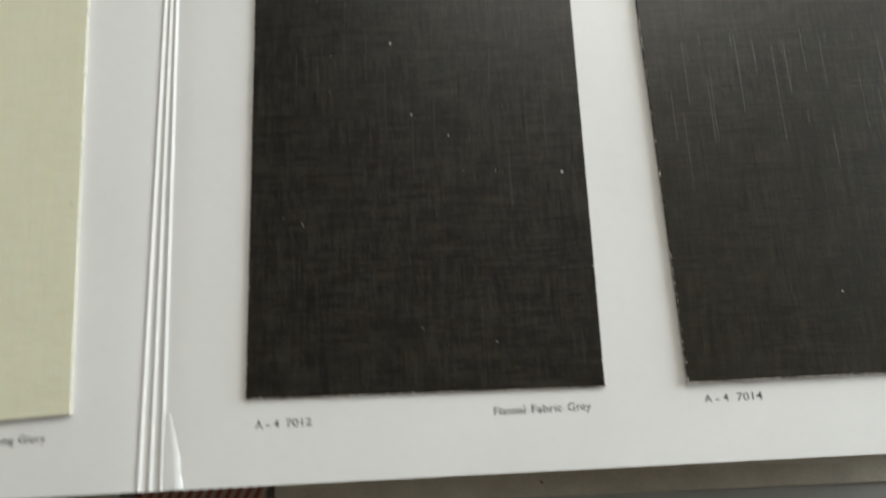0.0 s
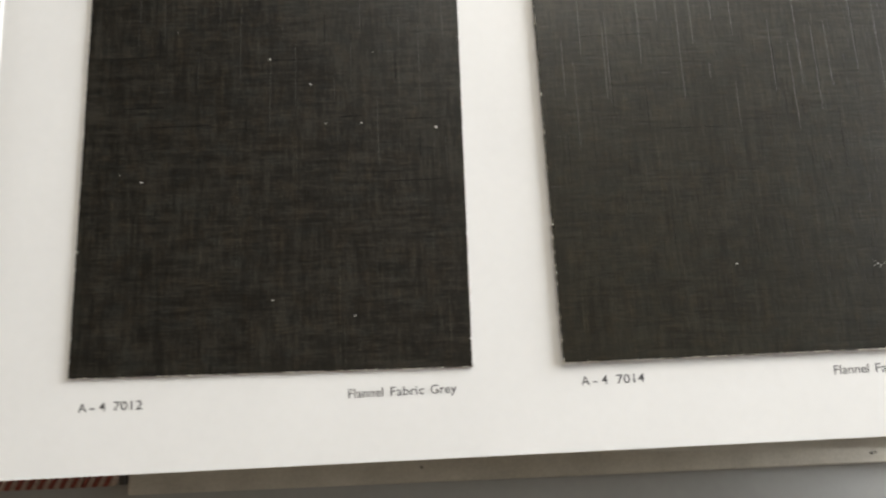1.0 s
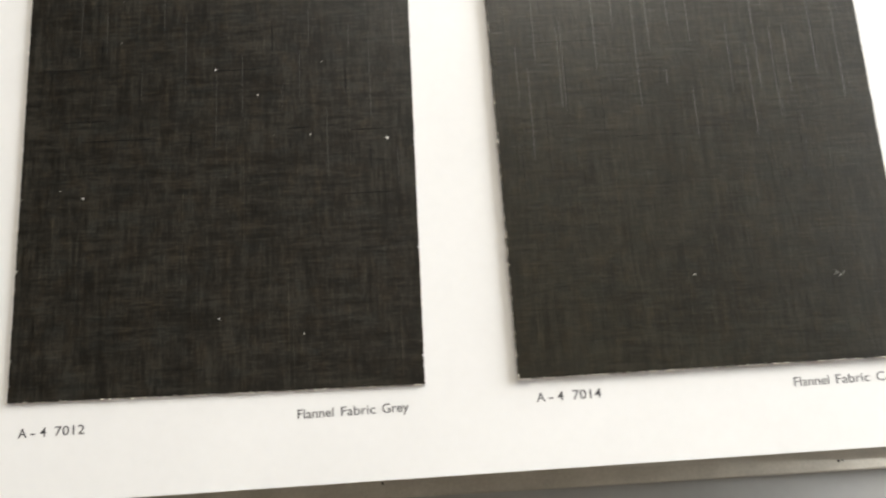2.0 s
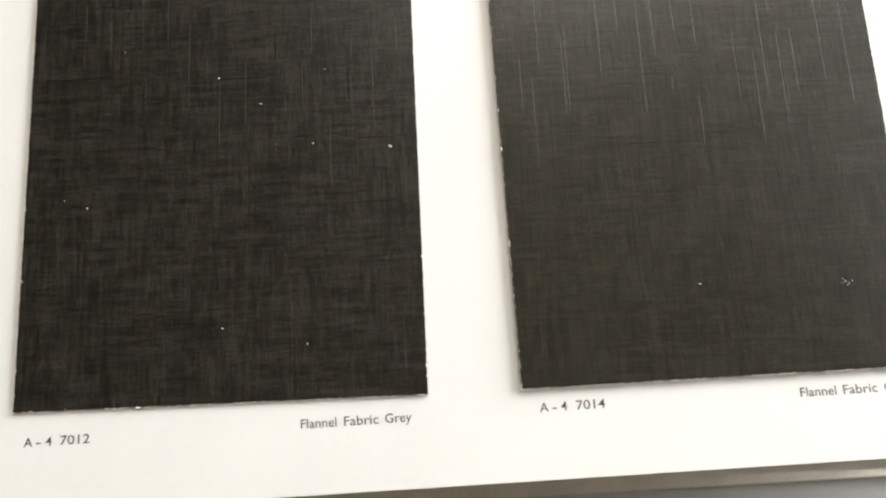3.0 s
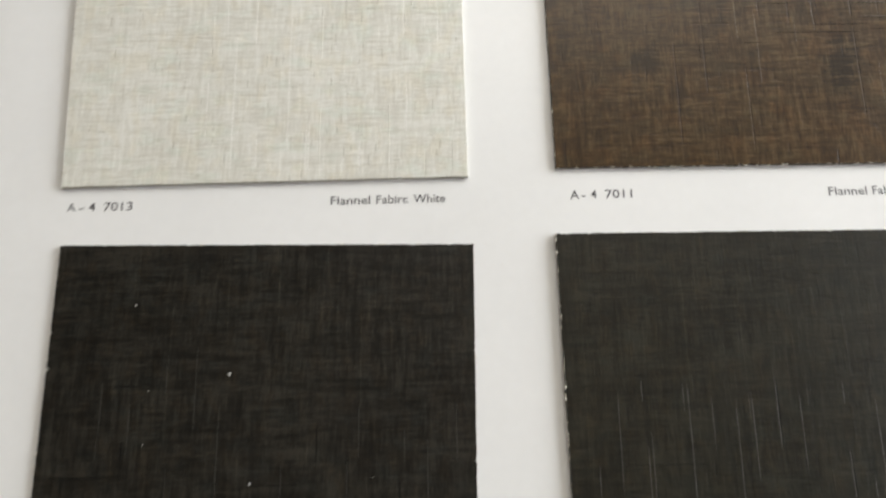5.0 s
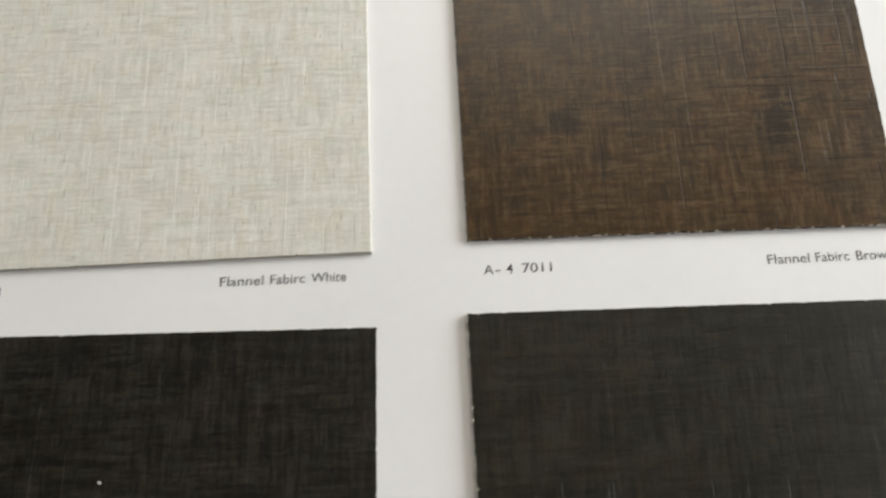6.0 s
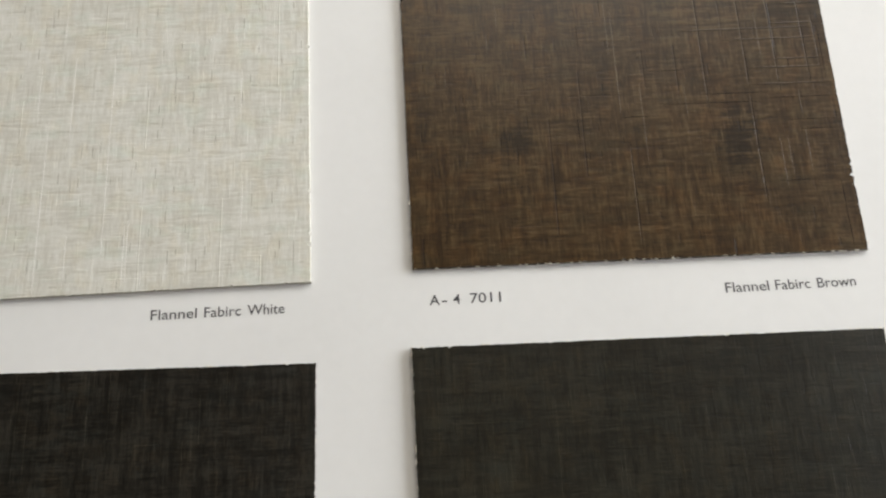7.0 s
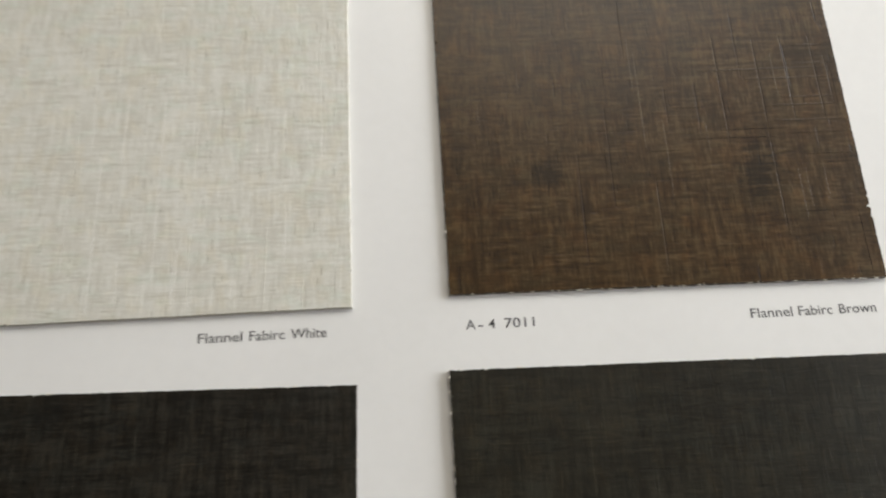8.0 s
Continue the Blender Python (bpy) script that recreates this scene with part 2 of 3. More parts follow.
DUST = plain("pale_dust", (0.40, 0.40, 0.38), (0.62, 0.62, 0.60), 1500.0, 0.8, 0.2)
WALL = plain("painted_wall", (0.36, 0.32, 0.27), (0.42, 0.375, 0.32), 4.0, 0.8, 0.05)
FLOOR = plain("grey_floor", (0.28, 0.26, 0.24), (0.36, 0.34, 0.31), 5.0, 0.6, 0.05)
FRAME = plain("white_window_frame", (0.72, 0.72, 0.70), (0.80, 0.80, 0.78), 8.0, 0.4, 0.02)
GREY = weave("grey_linen_laminate", (0.0058, 0.0053, 0.0041), (0.0128, 0.0117, 0.0091), (0.0245, 0.0224, 0.0174), 1.0, warm=(1.08, 0.99, 0.90), long_up=0.05, long_across=0.004,
             groove=-0.3, line_tint=(1.9, 1.9, 1.85))
COFFEE = weave("coffee_linen_laminate", (0.0076, 0.0070, 0.0046), (0.0132, 0.0121, 0.0079), (0.0212, 0.0194, 0.0128), 31.0, warm=(1.10, 1.0, 0.88), long_up=0.10, long_across=0.012,
               groove=0.14, line_width=0.00017, line_tint=(1.5, 1.5, 1.45), slub_tint=(0.74, 0.73, 0.72), pale_tint=(1.2, 1.2, 1.18), spec=0.40)
WHITE = weave("white_linen_laminate", (0.530, 0.514, 0.458), (0.588, 0.577, 0.522), (0.645, 0.637, 0.588), 57.0, warm=(1.01, 0.99, 0.95), cool=(0.965, 1.0, 0.99),
              long_up=0.03, long_across=0.003, fleck=0.030, fleck_tint=(0.78, 0.77, 0.74), line_tint=(1.05, 1.05, 1.04), groove=-0.6,
              slub_tint=(0.93, 0.92, 0.90), pale_tint=(1.06, 1.06, 1.06))
BROWN = weave("brown_linen_laminate", (0.0250, 0.0138, 0.0051), (0.045, 0.0260, 0.0096), (0.072, 0.0450, 0.0185), 83.0, warm=(1.10, 0.99, 0.86), long_up=0.03, long_across=0.012,
              patches=[(0.0250, 0.0286, 0.0040, 0.0046), (0.0752, 0.0272, 0.0042, 0.0064)], stain=(0.010, 0.0060, 0.0025), groove=0.5, line_tint=(0.5, 0.47, 0.45), line_width=0.00026, matt=0.3,
              slub_tint=(0.78, 0.76, 0.74), pale_tint=(1.15, 1.15, 1.17), spec=0.26)
IVORY = weave("ivory_linen_laminate", (0.645, 0.63, 0.485), (0.66, 0.647, 0.50), (0.675, 0.663, 0.518), 101.0, warm=(1.0, 0.99, 0.95), cool=(0.98, 1.0, 1.0),
              long_up=0.02, long_across=0.002, fleck=0.002, groove=0.2, line_tint=(0.97, 0.97, 0.97), slub_tint=(0.97, 0.97, 0.96), pale_tint=(1.01, 1.01, 1.01))


# ---------------------------------------------------------------- mesh helpers
def mesh_of(name, bm, mat):
    me = bpy.data.meshes.new(name)
    bm.normal_update()
    bm.to_mesh(me)
    bm.free()
    me.materials.append(mat)
    return me


def part(name, bm, mat, parent, label="", kind=""):
    ob = new(name, mesh_of(name, bm, mat))
    ob.parent = parent
    return tagged(ob, label=label, kind=kind)


def thing(name, m, label, category, group="", kind=""):
    ob = new(name)
    ob.empty_display_size = 0.02
    ob.matrix_world = m
    return tagged(ob, label, category, group, kind)


def box(bm, x0, x1, y0, y1, z0, z1, bevel=0.0):
    made = bmesh.ops.create_cube(bm, size=1.0, matrix=Matrix.Translation(((x0 + x1) / 2, (y0 + y1) / 2, (z0 + z1) / 2))
                                 @ Matrix.Diagonal((x1 - x0, y1 - y0, z1 - z0, 1)))
    if bevel:
        edges = list({e for v in made["verts"] for e in v.link_edges})
        bmesh.ops.bevel(bm, geom=edges, offset=bevel, segments=2, affect="EDGES", profile=0.5)
    return bm


def prism(bm, outline, z0, z1, inset=0.0):
    """A slab over an outline, its upper rim drawn in by inset."""
    n = len(outline)
    cx, cy = sum(p[0] for p in outline) / n, sum(p[1] for p in outline) / n
    hx = max(abs(p[0] - cx) for p in outline)
    hy = max(abs(p[1] - cy) for p in outline)
    low = [bm.verts.new((x, y, z0)) for x, y in outline]
    top = [bm.verts.new((cx + (x - cx) * (1 - inset / hx), cy + (y - cy) * (1 - inset / hy), z1)) for x, y in outline]
    bm.faces.new(top)
    bm.faces.new(low[::-1])
    for i in range(n):
        j = (i + 1) % n
        bm.faces.new((low[i], low[j], top[j], top[i]))
    return bm


def rough_outline(corners, step, amount, rng):
    """A cut four-cornered sheet with a slightly ragged edge."""
    pts = []
    for (ax, ay), (bx, by) in zip(corners, corners[1:] + corners[:1]):
        length = math.hypot(bx - ax, by - ay)
        n = int(length / step)
        nx, ny = (by - ay) / length, -(bx - ax) / length
        for i in range(n):
            f = i / n
            r = 0.0 if i == 0 else -abs(rng.gauss(0, amount)) * (2.6 if rng.random() < 0.06 else 0.6)
            pts.append((ax + (bx - ax) * f + nx * r, ay + (by - ay) * f + ny * r))
    return pts


def flake(bm, x, y, z, size, rng, stretch=1.0, angle=None):
    """A small irregular crumb."""
    a = rng.uniform(0, 6.28) if angle is None else angle
    c, s = math.cos(a), math.sin(a)
    ring = []
    for k in range(5):
        t = k * 1.2566 + rng.uniform(-0.3, 0.3)
        u, v = math.cos(t) * size * stretch * rng.uniform(0.6, 1.1), math.sin(t) * size * rng.uniform(0.6, 1.1)
        ring.append(bm.verts.new((x + c * u - s * v, y + s * u + c * v, z)))
    tip = bm.verts.new((x, y, z + size * 0.5))
    for k in range(5):
        bm.faces.new((ring[k], ring[(k + 1) % 5], tip))


# ---------------------------------------------------------------- the room that closes the place
def structure(name, bm, mat, label, category="wall"):
    return tagged(new(name, mesh_of(name, bm, mat)), label, category, kind="structure")


x0, x1, y0, y1 = ROOM
T = 0.12
structure("floor", box(bmesh.new(), x0 - T, x1 + T, y0 - T, y1 + T, FLOOR_Z - 0.1, FLOOR_Z), FLOOR, "plain grey floor of the room", "floor")
structure("ceiling", box(bmesh.new(), x0 - T, x1 + T, y0 - T, y1 + T, CEIL_Z, CEIL_Z + 0.1), WALL, "plain pale ceiling of the room", "ceiling")
structure("wall_west", box(bmesh.new(), x0 - T, x0, y0, y1, FLOOR_Z, CEIL_Z), WALL, "plain painted wall of the room")
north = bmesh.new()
box(north, x0 - T, ADDED_WIN[0], y1, y1 + T, FLOOR_Z, CEIL_Z)
box(north, ADDED_WIN[1], x1 + T, y1, y1 + T, FLOOR_Z, CEIL_Z)
box(north, ADDED_WIN[0], ADDED_WIN[1], y1, y1 + T, FLOOR_Z, ADDED_WIN[2])
box(north, ADDED_WIN[0], ADDED_WIN[1], y1, y1 + T, ADDED_WIN[3], CEIL_Z)
structure("wall_north", north, WALL, "painted wall with an added window opening")
structure("wall_south", box(bmesh.new(), x0 - T, x1 + T, y0 - T, y0, FLOOR_Z, CEIL_Z), WALL, "plain painted wall of the room")
east = bmesh.new()
box(east, x1, x1 + T, y0, WIN[0], FLOOR_Z, CEIL_Z)
box(east, x1, x1 + T, WIN[1], y1, FLOOR_Z, CEIL_Z)
box(east, x1, x1 + T, WIN[0], WIN[1], FLOOR_Z, WIN[2])
box(east, x1, x1 + T, WIN[0], WIN[1], WIN[3], CEIL_Z)
structure("wall_east", east, WALL, "painted wall with the window opening")
wf = bmesh.new()
for a in ((WIN[0], WIN[0] + 0.05, WIN[2], WIN[3]), (WIN[1] - 0.05, WIN[1], WIN[2], WIN[3]),
          (WIN[0] + 0.05, WIN[1] - 0.05, WIN[2], WIN[2] + 0.05), (WIN[0] + 0.05, WIN[1] - 0.05, WIN[3] - 0.05, WIN[3])):
    box(wf, x1 + 0.01, x1 + 0.045, *a)
# frame for the added north opening
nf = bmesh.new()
for a in ((ADDED_WIN[0], ADDED_WIN[0] + 0.05, ADDED_WIN[2], ADDED_WIN[3]), (ADDED_WIN[1] - 0.05, ADDED_WIN[1], ADDED_WIN[2], ADDED_WIN[3]),
          (ADDED_WIN[0] + 0.05, ADDED_WIN[1] - 0.05, ADDED_WIN[2], ADDED_WIN[2] + 0.05), (ADDED_WIN[0] + 0.05, ADDED_WIN[1] - 0.05, ADDED_WIN[3] - 0.05, ADDED_WIN[3])):
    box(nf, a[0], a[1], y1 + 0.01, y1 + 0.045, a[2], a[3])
structure("window_added", nf, FRAME, "white frame of the added high window", "window")
structure("window_1", wf, FRAME, "white window frame that lets in daylight", "window")


# ---------------------------------------------------------------- the table
def build_table():
    t = thing("table", pose(0, 0, FLOOR_Z), "light grey smooth table under the sample book", "table")
    h = TABLE_Z - FLOOR_Z
    part("tabletop", box(bmesh.new(), -0.75, 0.72, -0.45, 0.55, h - 0.03, h, 0.003), TABLE, t)
    for lx in (-0.70, 0.64):
        for ly in (-0.40, 0.46):
            part("leg", box(bmesh.new(), lx, lx + 0.04, ly, ly + 0.04, 0, h - 0.03, 0.003), FRAME, t)
    return t


build_table()

# ---------------------------------------------------------------- the sample book
BOARD_T = 0.003
BOARD_TOP = TABLE_Z + BOARD_T + 0.0005
PAGE_T = 0.0006
RIGHT_END, LEFT_END, TOP_END = 0.246, -0.305, 0.318


def page_foot(x):
    """The lower edge of the open spread."""
    return -0.0235 + 0.0068 * x


CREASES = ((-0.0298, -0.0294), (-0.0281, -0.0263), (-0.0265, -0.0232))   # x at y = 0.155 and at the foot


def crease_x(c, y):
    f = (0.155 - y) / 0.178
    return c[0] + (c[1] - c[0]) * f


def page_height(x, y):
    z = 0.0
    for c in CREASES:
        d = (x - crease_x(c, y)) / 0.00055
        z += 0.00042 * math.exp(-d * d)
    mid = crease_x(CREASES[1], y)
    d = (x - mid) / 0.006
    return z - 0.0003 * math.exp(-d * d)


def build_page(name, xs, label, parent):
    bm = bmesh.new()
    ys = [i / 40 for i in range(41)]
    top, low = [], []
    for x in xs:
        foot = page_foot(x)
        col, lo = [], []
        for f in ys:
            y = foot + (TOP_END - foot) * f
            xx = x
            if abs(x + 0.027) < 0.009:                       # the gutter fans out towards the foot
                k = (0.155 - y) / 0.178
                xx = -0.0275 + (x + 0.0275) * (1 + 0.55 * k * 0.6) + 0.0013 * k
            z = page_height(xx, y)
            col.append(bm.verts.new((xx, y, z)))
            lo.append(bm.verts.new((xx, y, z - PAGE_T)))
        top.append(col)
        low.append(lo)
    for i in range(len(xs) - 1):
        for j in range(len(ys) - 1):
            bm.faces.new((top[i][j], top[i + 1][j], top[i + 1][j + 1], top[i][j + 1])).smooth = True
            bm.faces.new((low[i][j], low[i][j + 1], low[i + 1][j + 1], low[i + 1][j]))
    for i in range(len(xs) - 1):
        bm.faces.new((top[i + 1][0], top[i][0], low[i][0], low[i + 1][0]))
        bm.faces.new((top[i][-1], top[i + 1][-1], low[i + 1][-1], low[i][-1]))
    for j in range(len(ys) - 1):
        bm.faces.new((top[0][j], top[0][j + 1], low[0][j + 1], low[0][j]))
        bm.faces.new((top[-1][j + 1], top[-1][j], low[-1][j], low[-1][j + 1]))
    for e in bm.edges:
        if len({f.smooth for f in e.link_faces}) > 1:
            e.smooth = False
    return part(name, bm, PAPER, parent, label)


def printed(words, y, cap, parent, name, angle=0.6):
    """A line of print on the page, on the base line y; words: each text with the x of its two ends, in millimetres."""
    line = bmesh.new()
    start = words[0][1] / 1000
    for text, left, right in words:
        cu = bpy.data.curves.new(name, "FONT")
        cu.body = text
        cu.size = 1.0
        cu.offset = 0.004
        cu.resolution_u = 3
        tmp = new("type", cu)
        me = bpy.data.meshes.new_from_object(tmp.evaluated_get(bpy.context.evaluated_depsgraph_get()))
        bpy.data.objects.remove(tmp)
        bpy.data.curves.remove(cu)
        right -= 0.3 if text.startswith("F") else 0.0
        vx = [v.co.x for v in me.vertices]
        low, high = min(vx), max(vx)
        me.transform(Matrix.Translation((left / 1000 - start, 0, 0)) @ Matrix.Diagonal(((right - left) / 1000 / (high - low), cap / 0.695, 1, 1)) @ Matrix.Translation((-low, 0, 0)))
        line.from_mesh(me)
        bpy.data.meshes.remove(me)
    ob = part(name, line, INK, parent)
    ob.matrix_local = pose(start, y, 0.00004, 0, 0, angle)
    return ob


def build_book():
    book = thing("sample_book", pose(0, 0, TABLE_Z), "thick hardcover laminate sample book lying open at white pages", "book")
    up = Matrix.Translation((0, 0, -TABLE_Z))

    def add(name, bm, mat, label=""):
        ob = part(name, bm, mat, book, label)
        ob.matrix_parent_inverse = up
        return ob

    gut = [-0.0275 + i * 0.00018 for i in range(0, 45)]
    right_xs = gut + [gut[-1] + (RIGHT_END - gut[-1]) * i / 30 for i in range(1, 31)]
    gut_l = [-0.0275 - i * 0.00018 for i in range(0, 45)][::-1]
    left_xs = [LEFT_END + (gut_l[0] - LEFT_END) * i / 30 for i in range(30)] + gut_l
    right = build_page("right_page", right_xs, "glossy white page with creased gutter and printed captions", book)
    left = build_page("left_page", left_xs, "glossy white facing page beside the creased gutter", book)
    for p in (right, left):
        p.matrix_parent_inverse = up

    # the leaves under the open spread
    lift = -0.0012
    add("page_block", box(bmesh.new(), -0.021, RIGHT_END - 0.002, -0.0195, TOP_END - 0.003, BOARD_TOP, lift, 0.0006), EDGE_AND_LEAF_SHADE,
        "stack of leaves under the open page")
    add("page_block", box(bmesh.new(), LEFT_END + 0.002, -0.034, -0.0195, TOP_END - 0.003, BOARD_TOP, lift, 0.0006), EDGE_AND_LEAF_SHADE,
        "stack of leaves under the facing page")
    # a lower leaf that lies a little askew and peeps out at the foot; white paper, coloured darker for its shade
    leaf = [(0.055, -0.0215), (RIGHT_END - 0.003, -0.0264), (RIGHT_END - 0.003, 0.02), (0.055, 0.02)]
    add("lower_leaf", prism(bmesh.new(), leaf, -0.0128, -0.0120), EDGE_AND_LEAF_SHADE, "lower leaf peeping out askew")
    # case: boards, spine strip, joints
    add("cover_board", box(bmesh.new(), -0.0055, RIGHT_END + 0.006, -0.0322, TOP_END + 0.006, TABLE_Z + 0.0005, BOARD_TOP, 0.0006), COVER,
        "worn beige inside of the cover board")
    add("cover_board", box(bmesh.new(), LEFT_END - 0.006, -0.062, -0.0225, TOP_END + 0.006, TABLE_Z + 0.0005, BOARD_TOP, 0.0006), COVER,
        "worn beige inside of the other cover board")
    add("spine", box(bmesh.new(), -0.062, -0.0065, -0.0262, TOP_END + 0.004, TABLE_Z + 0.0003, TABLE_Z + 0.0018, 0.0004), CLOTH,
        "dark cloth spine between the boards")
    # headband of alternate red and pale stitches
    n = 26
    for i in range(n):
        bx0 = -0.0515 + i * 0.0435 / n
        bm = box(bmesh.new(), bx0, bx0 + 0.0435 / n * 0.94, -0.0292, -0.0245, TABLE_Z + 0.0021, TABLE_Z + 0.0060, 0.0006)
        for v in bm.verts:
            v.co.x += (v.co.y + 0.027) * 0.5
        add("headband_stitch", bm, RED if i % 2 == 0 else PALE)
    # the gap between headband and board, its darkness put in as a solid strip
    add("joint", box(bmesh.new(), -0.0078, -0.0057, -0.0290, TOP_END, TABLE_Z + 0.0019, TABLE_Z + 0.0046, 0.0004), CLOTH, "dark strip put in for the shaded gap beside the board")
    bm = bmesh.new()
    for dx, dy, size in ((0.0852, -0.0276, 0.00045), (0.2250, -0.0292, 0.0006), (0.2262, -0.0290, 0.0004)):
        flake(bm, dx, dy, BOARD_TOP, size, random.Random(int(dx * 1e4)), 1.4)
    tagged(add("dirt_specks", bm, CLOTH, "dark specks of dirt on the cover board"), kind="stuff")
    # torn cloth at the foot of the joint
    rng = random.Random(5)
    torn = [(-0.0735, -0.0205), (-0.0725, -0.0292), (-0.0705, -0.0335), (-0.0680, -0.0350), (-0.0672, -0.0322), (-0.0645, -0.0318), (-0.0620, -0.0298),
            (-0.0600, -0.0302), (-0.0585, -0.0205)]
    add("torn_joint_cloth", prism(bmesh.new(), torn, TABLE_Z + 0.0004, TABLE_Z + 0.0022), COVER, "ragged beige cloth torn at the joint")
    bm = bmesh.new()
    for k in range(7):
        flake(bm, -0.0668 + rng.uniform(-1, 1) * 0.0008, -0.0305 + rng.uniform(-1, 1) * 0.0012, TABLE_Z + 0.0022, 0.0006, rng, 1.6)
    add("torn_hole", bm, CLOTH, "dark frayed spot in the torn cloth")
    # clear film peeling off beside the creases at the foot
    bm = bmesh.new()
    prev = None
    for k in range(25):
        f = k / 24
        y = page_foot(-0.02) + 0.0003 + f * 0.0205
        edge = -0.0172 - 0.0042 * f ** 1.6 + 0.00030 * math.sin(f * 17.0 + 0.6) * (1 - f)
        inner = min(-0.0222 - 0.0004 * f, edge - 0.0002)
        rim = 0.00004 + 0.00016 * (1 - f) * (1 + 0.5 * math.sin(f * 23.0))
        row = [bm.verts.new((inner, y, 0.00006)), bm.verts.new(((inner + edge) / 2, y, 0.00006 + rim * 0.12)),
               bm.verts.new((edge - 0.00016, y, 0.00006 + rim)), bm.verts.new((edge, y, 0.00005))]
        if prev:
            for a, b, c, d in zip(prev, prev[1:], row[1:], row):
                bm.faces.new((a, b, c, d)).smooth = True
        prev = row
    add("lifted_film", bm, PAPER, "clear film lifting off the page at the gutter")
    # captions
    for words, y, name in (
            ((("A", 2.7, 4.8), ("-", 5.6, 6.8), ("4", 7.9, 9.4), ("7012", 11.4, 18.5)), -0.0082, "printed_code"),
            ((("Flannel", 69.2, 78.1), ("Fabric", 79.6, 88.2), ("Grey", 89.5, 95.9)), -0.0075, "printed_name"),
            ((("A", 126.9, 129.0), ("-", 129.8, 131.0), ("4", 132.0, 133.5), ("7014", 135.7, 142.7)), -0.0068, "printed_code"),
            ((("Flannel", 190.0, 199.0), ("Fabric", 200.4, 209.0), ("Coffee", 210.4, 219.6)), -0.0067, "printed_name"),
            ((("A", 0.4, 2.5), ("-", 3.4, 4.6), ("4", 5.8, 7.4), ("7013", 9.5, 16.6)), 0.1491, "printed_code"),
            ((("Flannel", 66.0, 76.1), ("Fabirc", 77.4, 85.5), ("White", 86.6, 94.5)), 0.1499, "printed_name"),
            ((("A", 125.6, 127.8), ("-", 128.3, 129.4), ("4", 130.7, 132.2), ("7011", 134.3, 141.0)), 0.1505, "printed_code"),
            ((("Flannel", 189.7, 199.5), ("Fabirc", 200.6, 208.5), ("Brown", 209.8, 218.2)), 0.1505, "printed_name")):
        printed(words, y, 0.0022, right, name)
    printed((("Morning", -75.5, -65.6), ("Glory", -64.2, -56.5)), -0.0093, 0.0022, left, "printed_name")
    return book


build_book()


# ---------------------------------------------------------------- the laminate swatches
def swatch(corners, thick, face_mat, core_mat, label, seed=1, chips=60, dust=(), chip_mat=None):
    """corners: lower left, lower right, upper right, upper left, in millimetres on the page."""
    rng = random.Random(seed)
    x, y = corners[0][0] / 1000, corners[0][1] / 1000
    local = [(cx / 1000 - x, cy / 1000 - y) for cx, cy in corners]
    s = thing("laminate_swatch", pose(x, y, 0.0), label, "laminate swatch", "swatches glued on the pages")
    outline = rough_outline(local, 0.0005, 0.00013, rng)
    part("core", prism(bmesh.new(), outline, 0.00003, thick - 0.0002), core_mat, s, "dark pressed core" if core_mat is CORE_DARK else "pale pressed core")
    part("decor_face", prism(bmesh.new(), outline, thick - 0.0002, thick, 0.00005), face_mat, s)
    if chips:
        bm = bmesh.new()
        for _ in range(chips):
            k = rng.choice((0, 0, 0, 0, 3, 3, 2, 1))
            (ax, ay), (bx, by) = local[k], local[(k + 1) % 4]
            f = rng.random()
            flake(bm, ax + (bx - ax) * f + rng.uniform(-1, 1) * 0.00006, ay + (by - ay) * f + rng.uniform(-1, 1) * 0.00006, thick - 0.0001,
                  rng.uniform(0.00010, 0.00033), rng, rng.uniform(1, 2.4), math.atan2(by - ay, bx - ax))
        part("edge_chips", bm, chip_mat or CHIP, s, "pale flakes along the cut edge", kind="stuff")
    if dust:
        bm = bmesh.new()
        for dx, dy, size in dust:
            flake(bm, dx / 1000 - x, dy / 1000 - y, thick, size / 1000, rng, 1.3)
        part("dust_specks", bm, DUST, s, "pale specks of dust", kind="stuff")
    return s


def pressed_lines(parent, thick, mat, width, uprights, acrosses, seed):
    """Pressed thread lines in a swatch face, in millimetres from its corner: (x, y0, y1) and (y, x0, x1)."""
    rng = random.Random(seed)
    bm = bmesh.new()
    for across, rows in ((False, uprights), (True, acrosses)):
        for side, start, end in rows:
            n = max(3, int((end - start) / 3))
            prev = None
            for i in range(n + 1):
                f = i / n
                along = start + (end - start) * f
                c = side + rng.uniform(-1, 1) * 0.04
                half = width * (0.15 if i in (0, n) else rng.uniform(0.35, 0.6))
                pts = [(c - half, along, thick + 0.004), (c, along, thick + 0.014), (c + half, along, thick + 0.004)]
                ring = [bm.verts.new(((y if across else x) / 1000, (x if across else y) / 1000, z / 1000)) for x, y, z in pts]
                if prev:
                    for a, b, c2, d in zip(prev, prev[1:], ring[1:], ring):
                        bm.faces.new((a, b, c2, d))
                prev = ring
    bmesh.ops.recalc_face_normals(bm, faces=bm.faces)
    return part("thread_relief", bm, mat, parent, "fine pressed thread lines", kind="stuff")


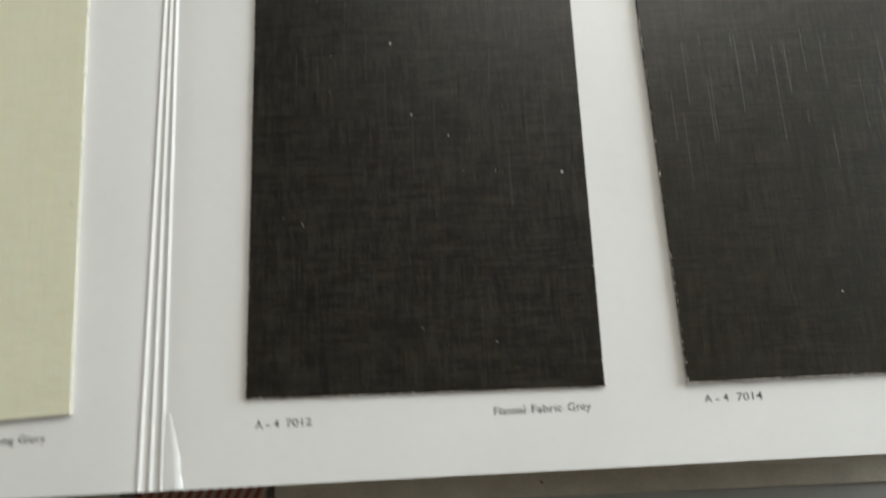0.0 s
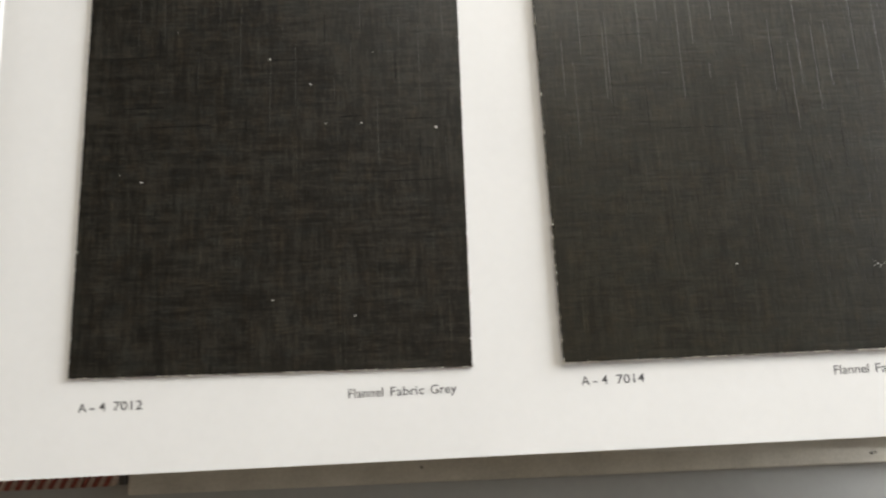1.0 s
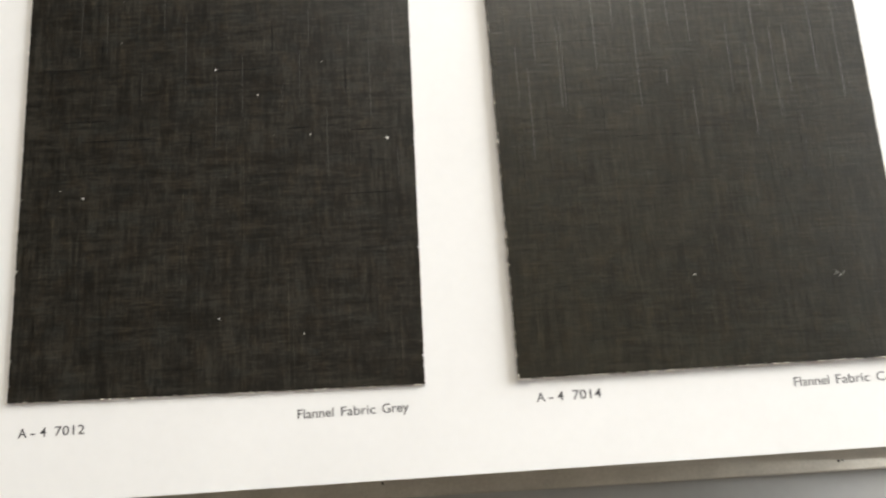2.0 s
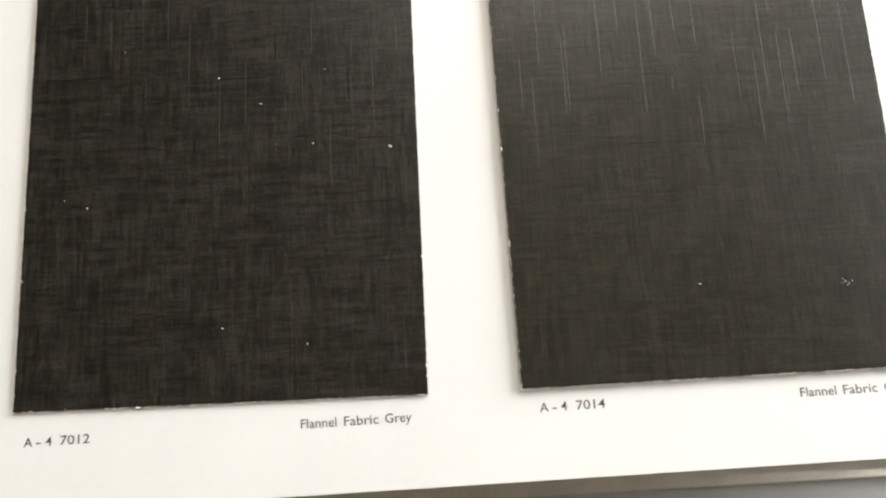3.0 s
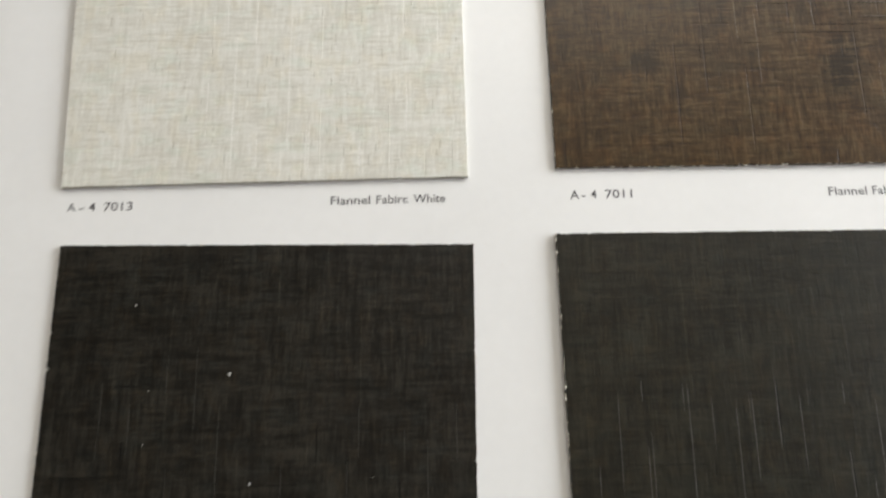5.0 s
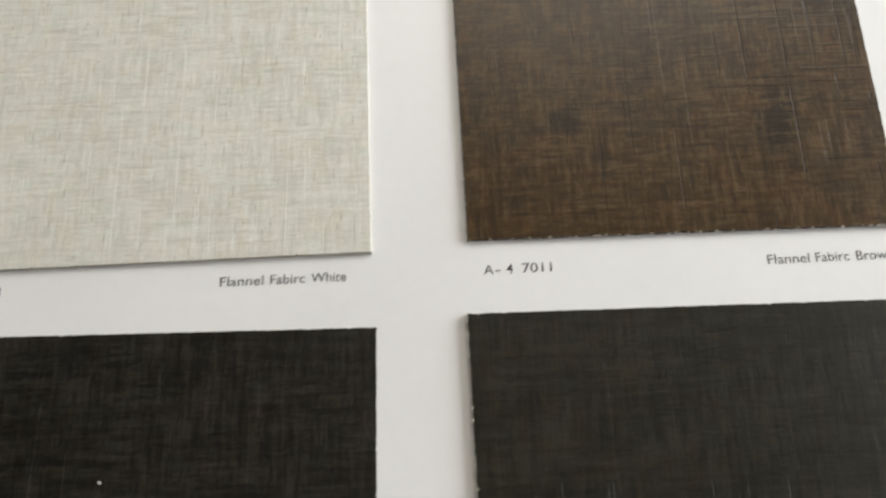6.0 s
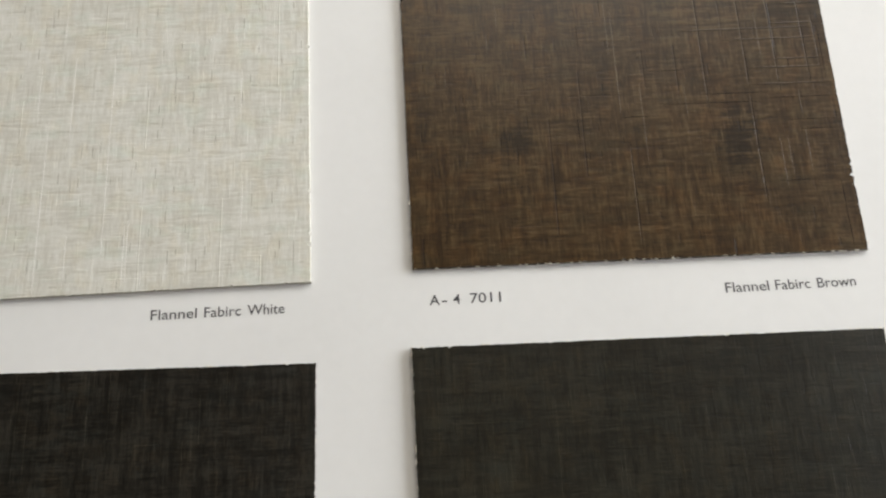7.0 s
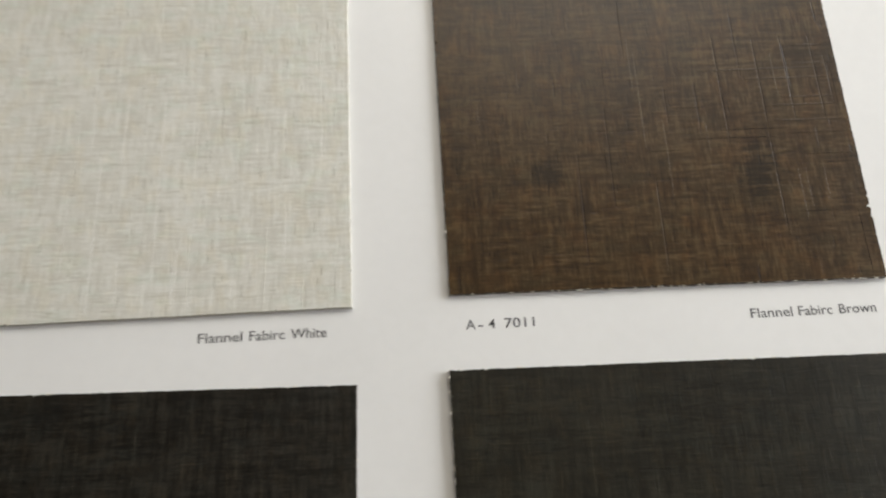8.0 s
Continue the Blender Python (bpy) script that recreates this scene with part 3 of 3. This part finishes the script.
grey_swatch = swatch([(0.0, 0.0), (100.2, -1.1), (101.3, 139.2), (0.1, 140.3)], 0.0008, GREY, CORE_DARK,
       "dark charcoal grey linen-textured laminate swatch glued on white page", 11, 170,
       [(71.3, 12.7, 0.22), (93.6, 62.4, 0.36), (16.0, 50.1, 0.28), (49.3, 83.7, 0.28), (43.4, 108.4, 0.40), (60.3, 76.0, 0.22), (50.5, 17.6, 0.22),
        (73.8, 64.3, 0.20), (64.3, 64.6, 0.14), (24.3, 92.6, 0.14), (10.1, 52.4, 0.14), (77.2, 84.8, 0.14), (24.7, 104.8, 0.12), (20.0, 125.0, 0.20)])
# thin highlights along the threads, painted as paler strips
pressed_lines(grey_swatch, 0.8, GREY_GLINT, 0.16,
              [(35.6, 95, 115), (28.7, 104, 113), (30.0, 76, 87), (13.6, 89, 94), (41.4, 75, 101), (49.5, 62, 83), (56.3, 70, 88), (71.3, 74, 89), (78.2, 52, 72),
               (89.7, 68, 93), (96.4, 88, 101), (66.7, 71, 79), (20.6, 90, 102), (13.8, 94, 107), (84.4, 88, 95), (73.9, 89, 101), (96.2, 49, 60)], [], 24)
pressed_lines(grey_swatch, 0.8, BLACK_LINE, 0.30, [(19.4, 89, 94), (64.2, 87, 97), (83.3, 76, 84), (89.2, 54, 62), (43.1, 63, 67)],
              [(105.9, 16, 23), (85.5, 3, 16), (70.8, 9, 22), (65.3, 15, 34), (66.4, 68, 74), (65.1, 84, 93), (47.9, 81, 95), (83.4, 49, 62)], 25)
coffee = swatch([(122.8, -1.2), (221.5, -0.9), (221.6, 141.2), (121.4, 141.4)], 0.0013, COFFEE, CORE_DARK,
                "dark coffee grey linen-textured laminate swatch with chipped edges", 12, 280,
                [(168.7, 22.0, 0.22), (203.8, 20.2, 0.17), (204.6, 20.6, 0.22), (205.4, 20.1, 0.20), (206.3, 20.7, 0.15), (204.0, 21.2, 0.12), (205.0, 19.6, 0.12)])
# pale strips: the sheen on the pressed lines, put into their colour
pressed_lines(coffee, 1.3, PALE_GLINT, 0.17,
              [(10.9, 82, 104), (16.5, 102, 107), (18.1, 68, 95), (17.1, 69, 92), (5.8, 70, 88), (8.7, 55, 81), (27.1, 79, 106), (37.9, 68, 101), (41.7, 84, 104),
               (32.4, 91, 103), (47.4, 91, 107), (52.7, 86, 103), (45.3, 74, 79), (62.6, 70, 91), (70.0, 72, 102), (67.4, 59, 85), (74.2, 64, 90), (77.9, 71, 90),
               (85.5, 74, 104), (87.2, 95, 105), (91.9, 68, 97), (73.0, 96, 101), (51.8, 59, 73), (26.0, 100, 106), (62.9, 101, 106)], [], 21)
# black strips, most close beside those, painted as the lines' shaded right edge
pressed_lines(coffee, 1.3, BLACK_LINE, 0.14, [(47.75, 91, 107), (62.95, 72, 91), (74.5, 70, 88), (85.85, 80, 100), (18.5, 66, 84), (12.6, 51, 72), (5.6, 46, 60), (27.5, 60, 77), (78.3, 45, 66)],
              [(88.0, 10, 30), (60.5, 30, 48)], 26)
white_swatch = swatch([(-1.3, 155.2), (100.3, 156.5), (98.8, 297.0), (-6.5, 295.5)], 0.0010, WHITE, CORE_PALE,
       "off-white linen-textured laminate swatch glued on white page", 13, 50, [(52.0, 174.0, 0.16)], CORE_PALE)
brown = swatch([(122.2, 158.4), (221.9, 158.5), (222.6, 298.5), (120.6, 298.5)], 0.0010, BROWN, CORE_DARK,
               "dark brown linen-textured laminate swatch with two stains", 14, 100)
pressed_lines(white_swatch, 1.0, WHITE_RIDGE, 0.20,
              [(39.2, 43, 57), (41.9, 1, 42), (46.9, 37, 58), (56.0, 9, 58), (35.1, 12, 30), (61.5, 3, 17), (60.8, 2, 16), (85.5, 40, 53), (86.2, 12, 27), (94.5, 39, 49),
               (48.2, 2, 14), (43.9, 61, 70), (74.4, 4, 11), (64.8, 2, 5)], [], 27)
pressed_lines(white_swatch, 1.0, TICK, 0.16,
              [(39.2, 62, 67), (40.4, 5, 10), (50.0, 32, 36), (54.2, 33, 36), (48.0, 24, 26), (74.5, 44, 49), (67.8, 38, 42), (70.3, 46, 55), (66.1, 13, 15), (68.7, 13, 15),
               (71.1, 23, 25), (79.9, 34, 37), (97.8, 3, 11), (48.9, 3, 6), (35.8, 34, 38), (74.9, 12, 14), (89.3, 57, 59), (67.1, 57, 59), (59.9, 1, 4)], [(59.5, 49, 55)], 28)
BROWN_UP = [(69.7, 34, 66), (79.8, 39, 66), (79.6, 11, 39), (50.5, 2, 28), (86.9, 39, 66), (94.3, 40, 66), (97.2, 43, 60), (98.0, 42, 56), (96.8, 1, 17), (40.8, 51, 58),
            (39.0, 28, 35), (89.7, 45, 48)]
BROWN_ACROSS = [(55.4, 65, 97), (56.6, 85, 99), (61.9, 89, 99), (52.6, 75, 98), (47.2, 84, 99), (45.0, 80, 99), (40.8, 80, 99), (37.4, 84, 99), (36.6, 58, 82), (33.8, 49, 57),
                (31.7, 87, 99), (29.3, 90, 98), (45.2, 57, 64), (16.9, 83, 92), (38.8, 68, 84)]
# strips stand for grooves; the shade inside them is their dark colour
pressed_lines(brown, 1.0, GROOVE_SHADE, 0.20, BROWN_UP, BROWN_ACROSS, 22)
# raised threads beside the grooves, their highlights put into the paler colour, and some of their own
pressed_lines(brown, 1.0, BROWN_RIDGE_GLINT, 0.14, [(x - 0.26, y0 + 2, y1 - 1) for x, y0, y1 in BROWN_UP[:7]]
              + [(47.8, 50, 66), (49.1, 35, 62), (21.8, 57, 66), (19.3, 51, 57), (64.4, 34, 41), (83.6, 48, 60), (84.7, 15, 28), (86.5, 18, 28), (90.9, 19, 29), (90.9, 33, 39),
                 (54.1, 22, 43), (9.1, 43, 47)], [(y + 0.24, x0 + 2, x1 - 2) for y, x0, x1 in BROWN_ACROSS[:7]], 23)
swatch([(-152.0, -6.2), (-49.5, -1.9), (-55.0, 138.0), (-157.0, 134.0)], 0.0012, IVORY, CORE_PALE,
       "plain ivory laminate swatch on the facing page", 15, 14, (), CORE_PALE)
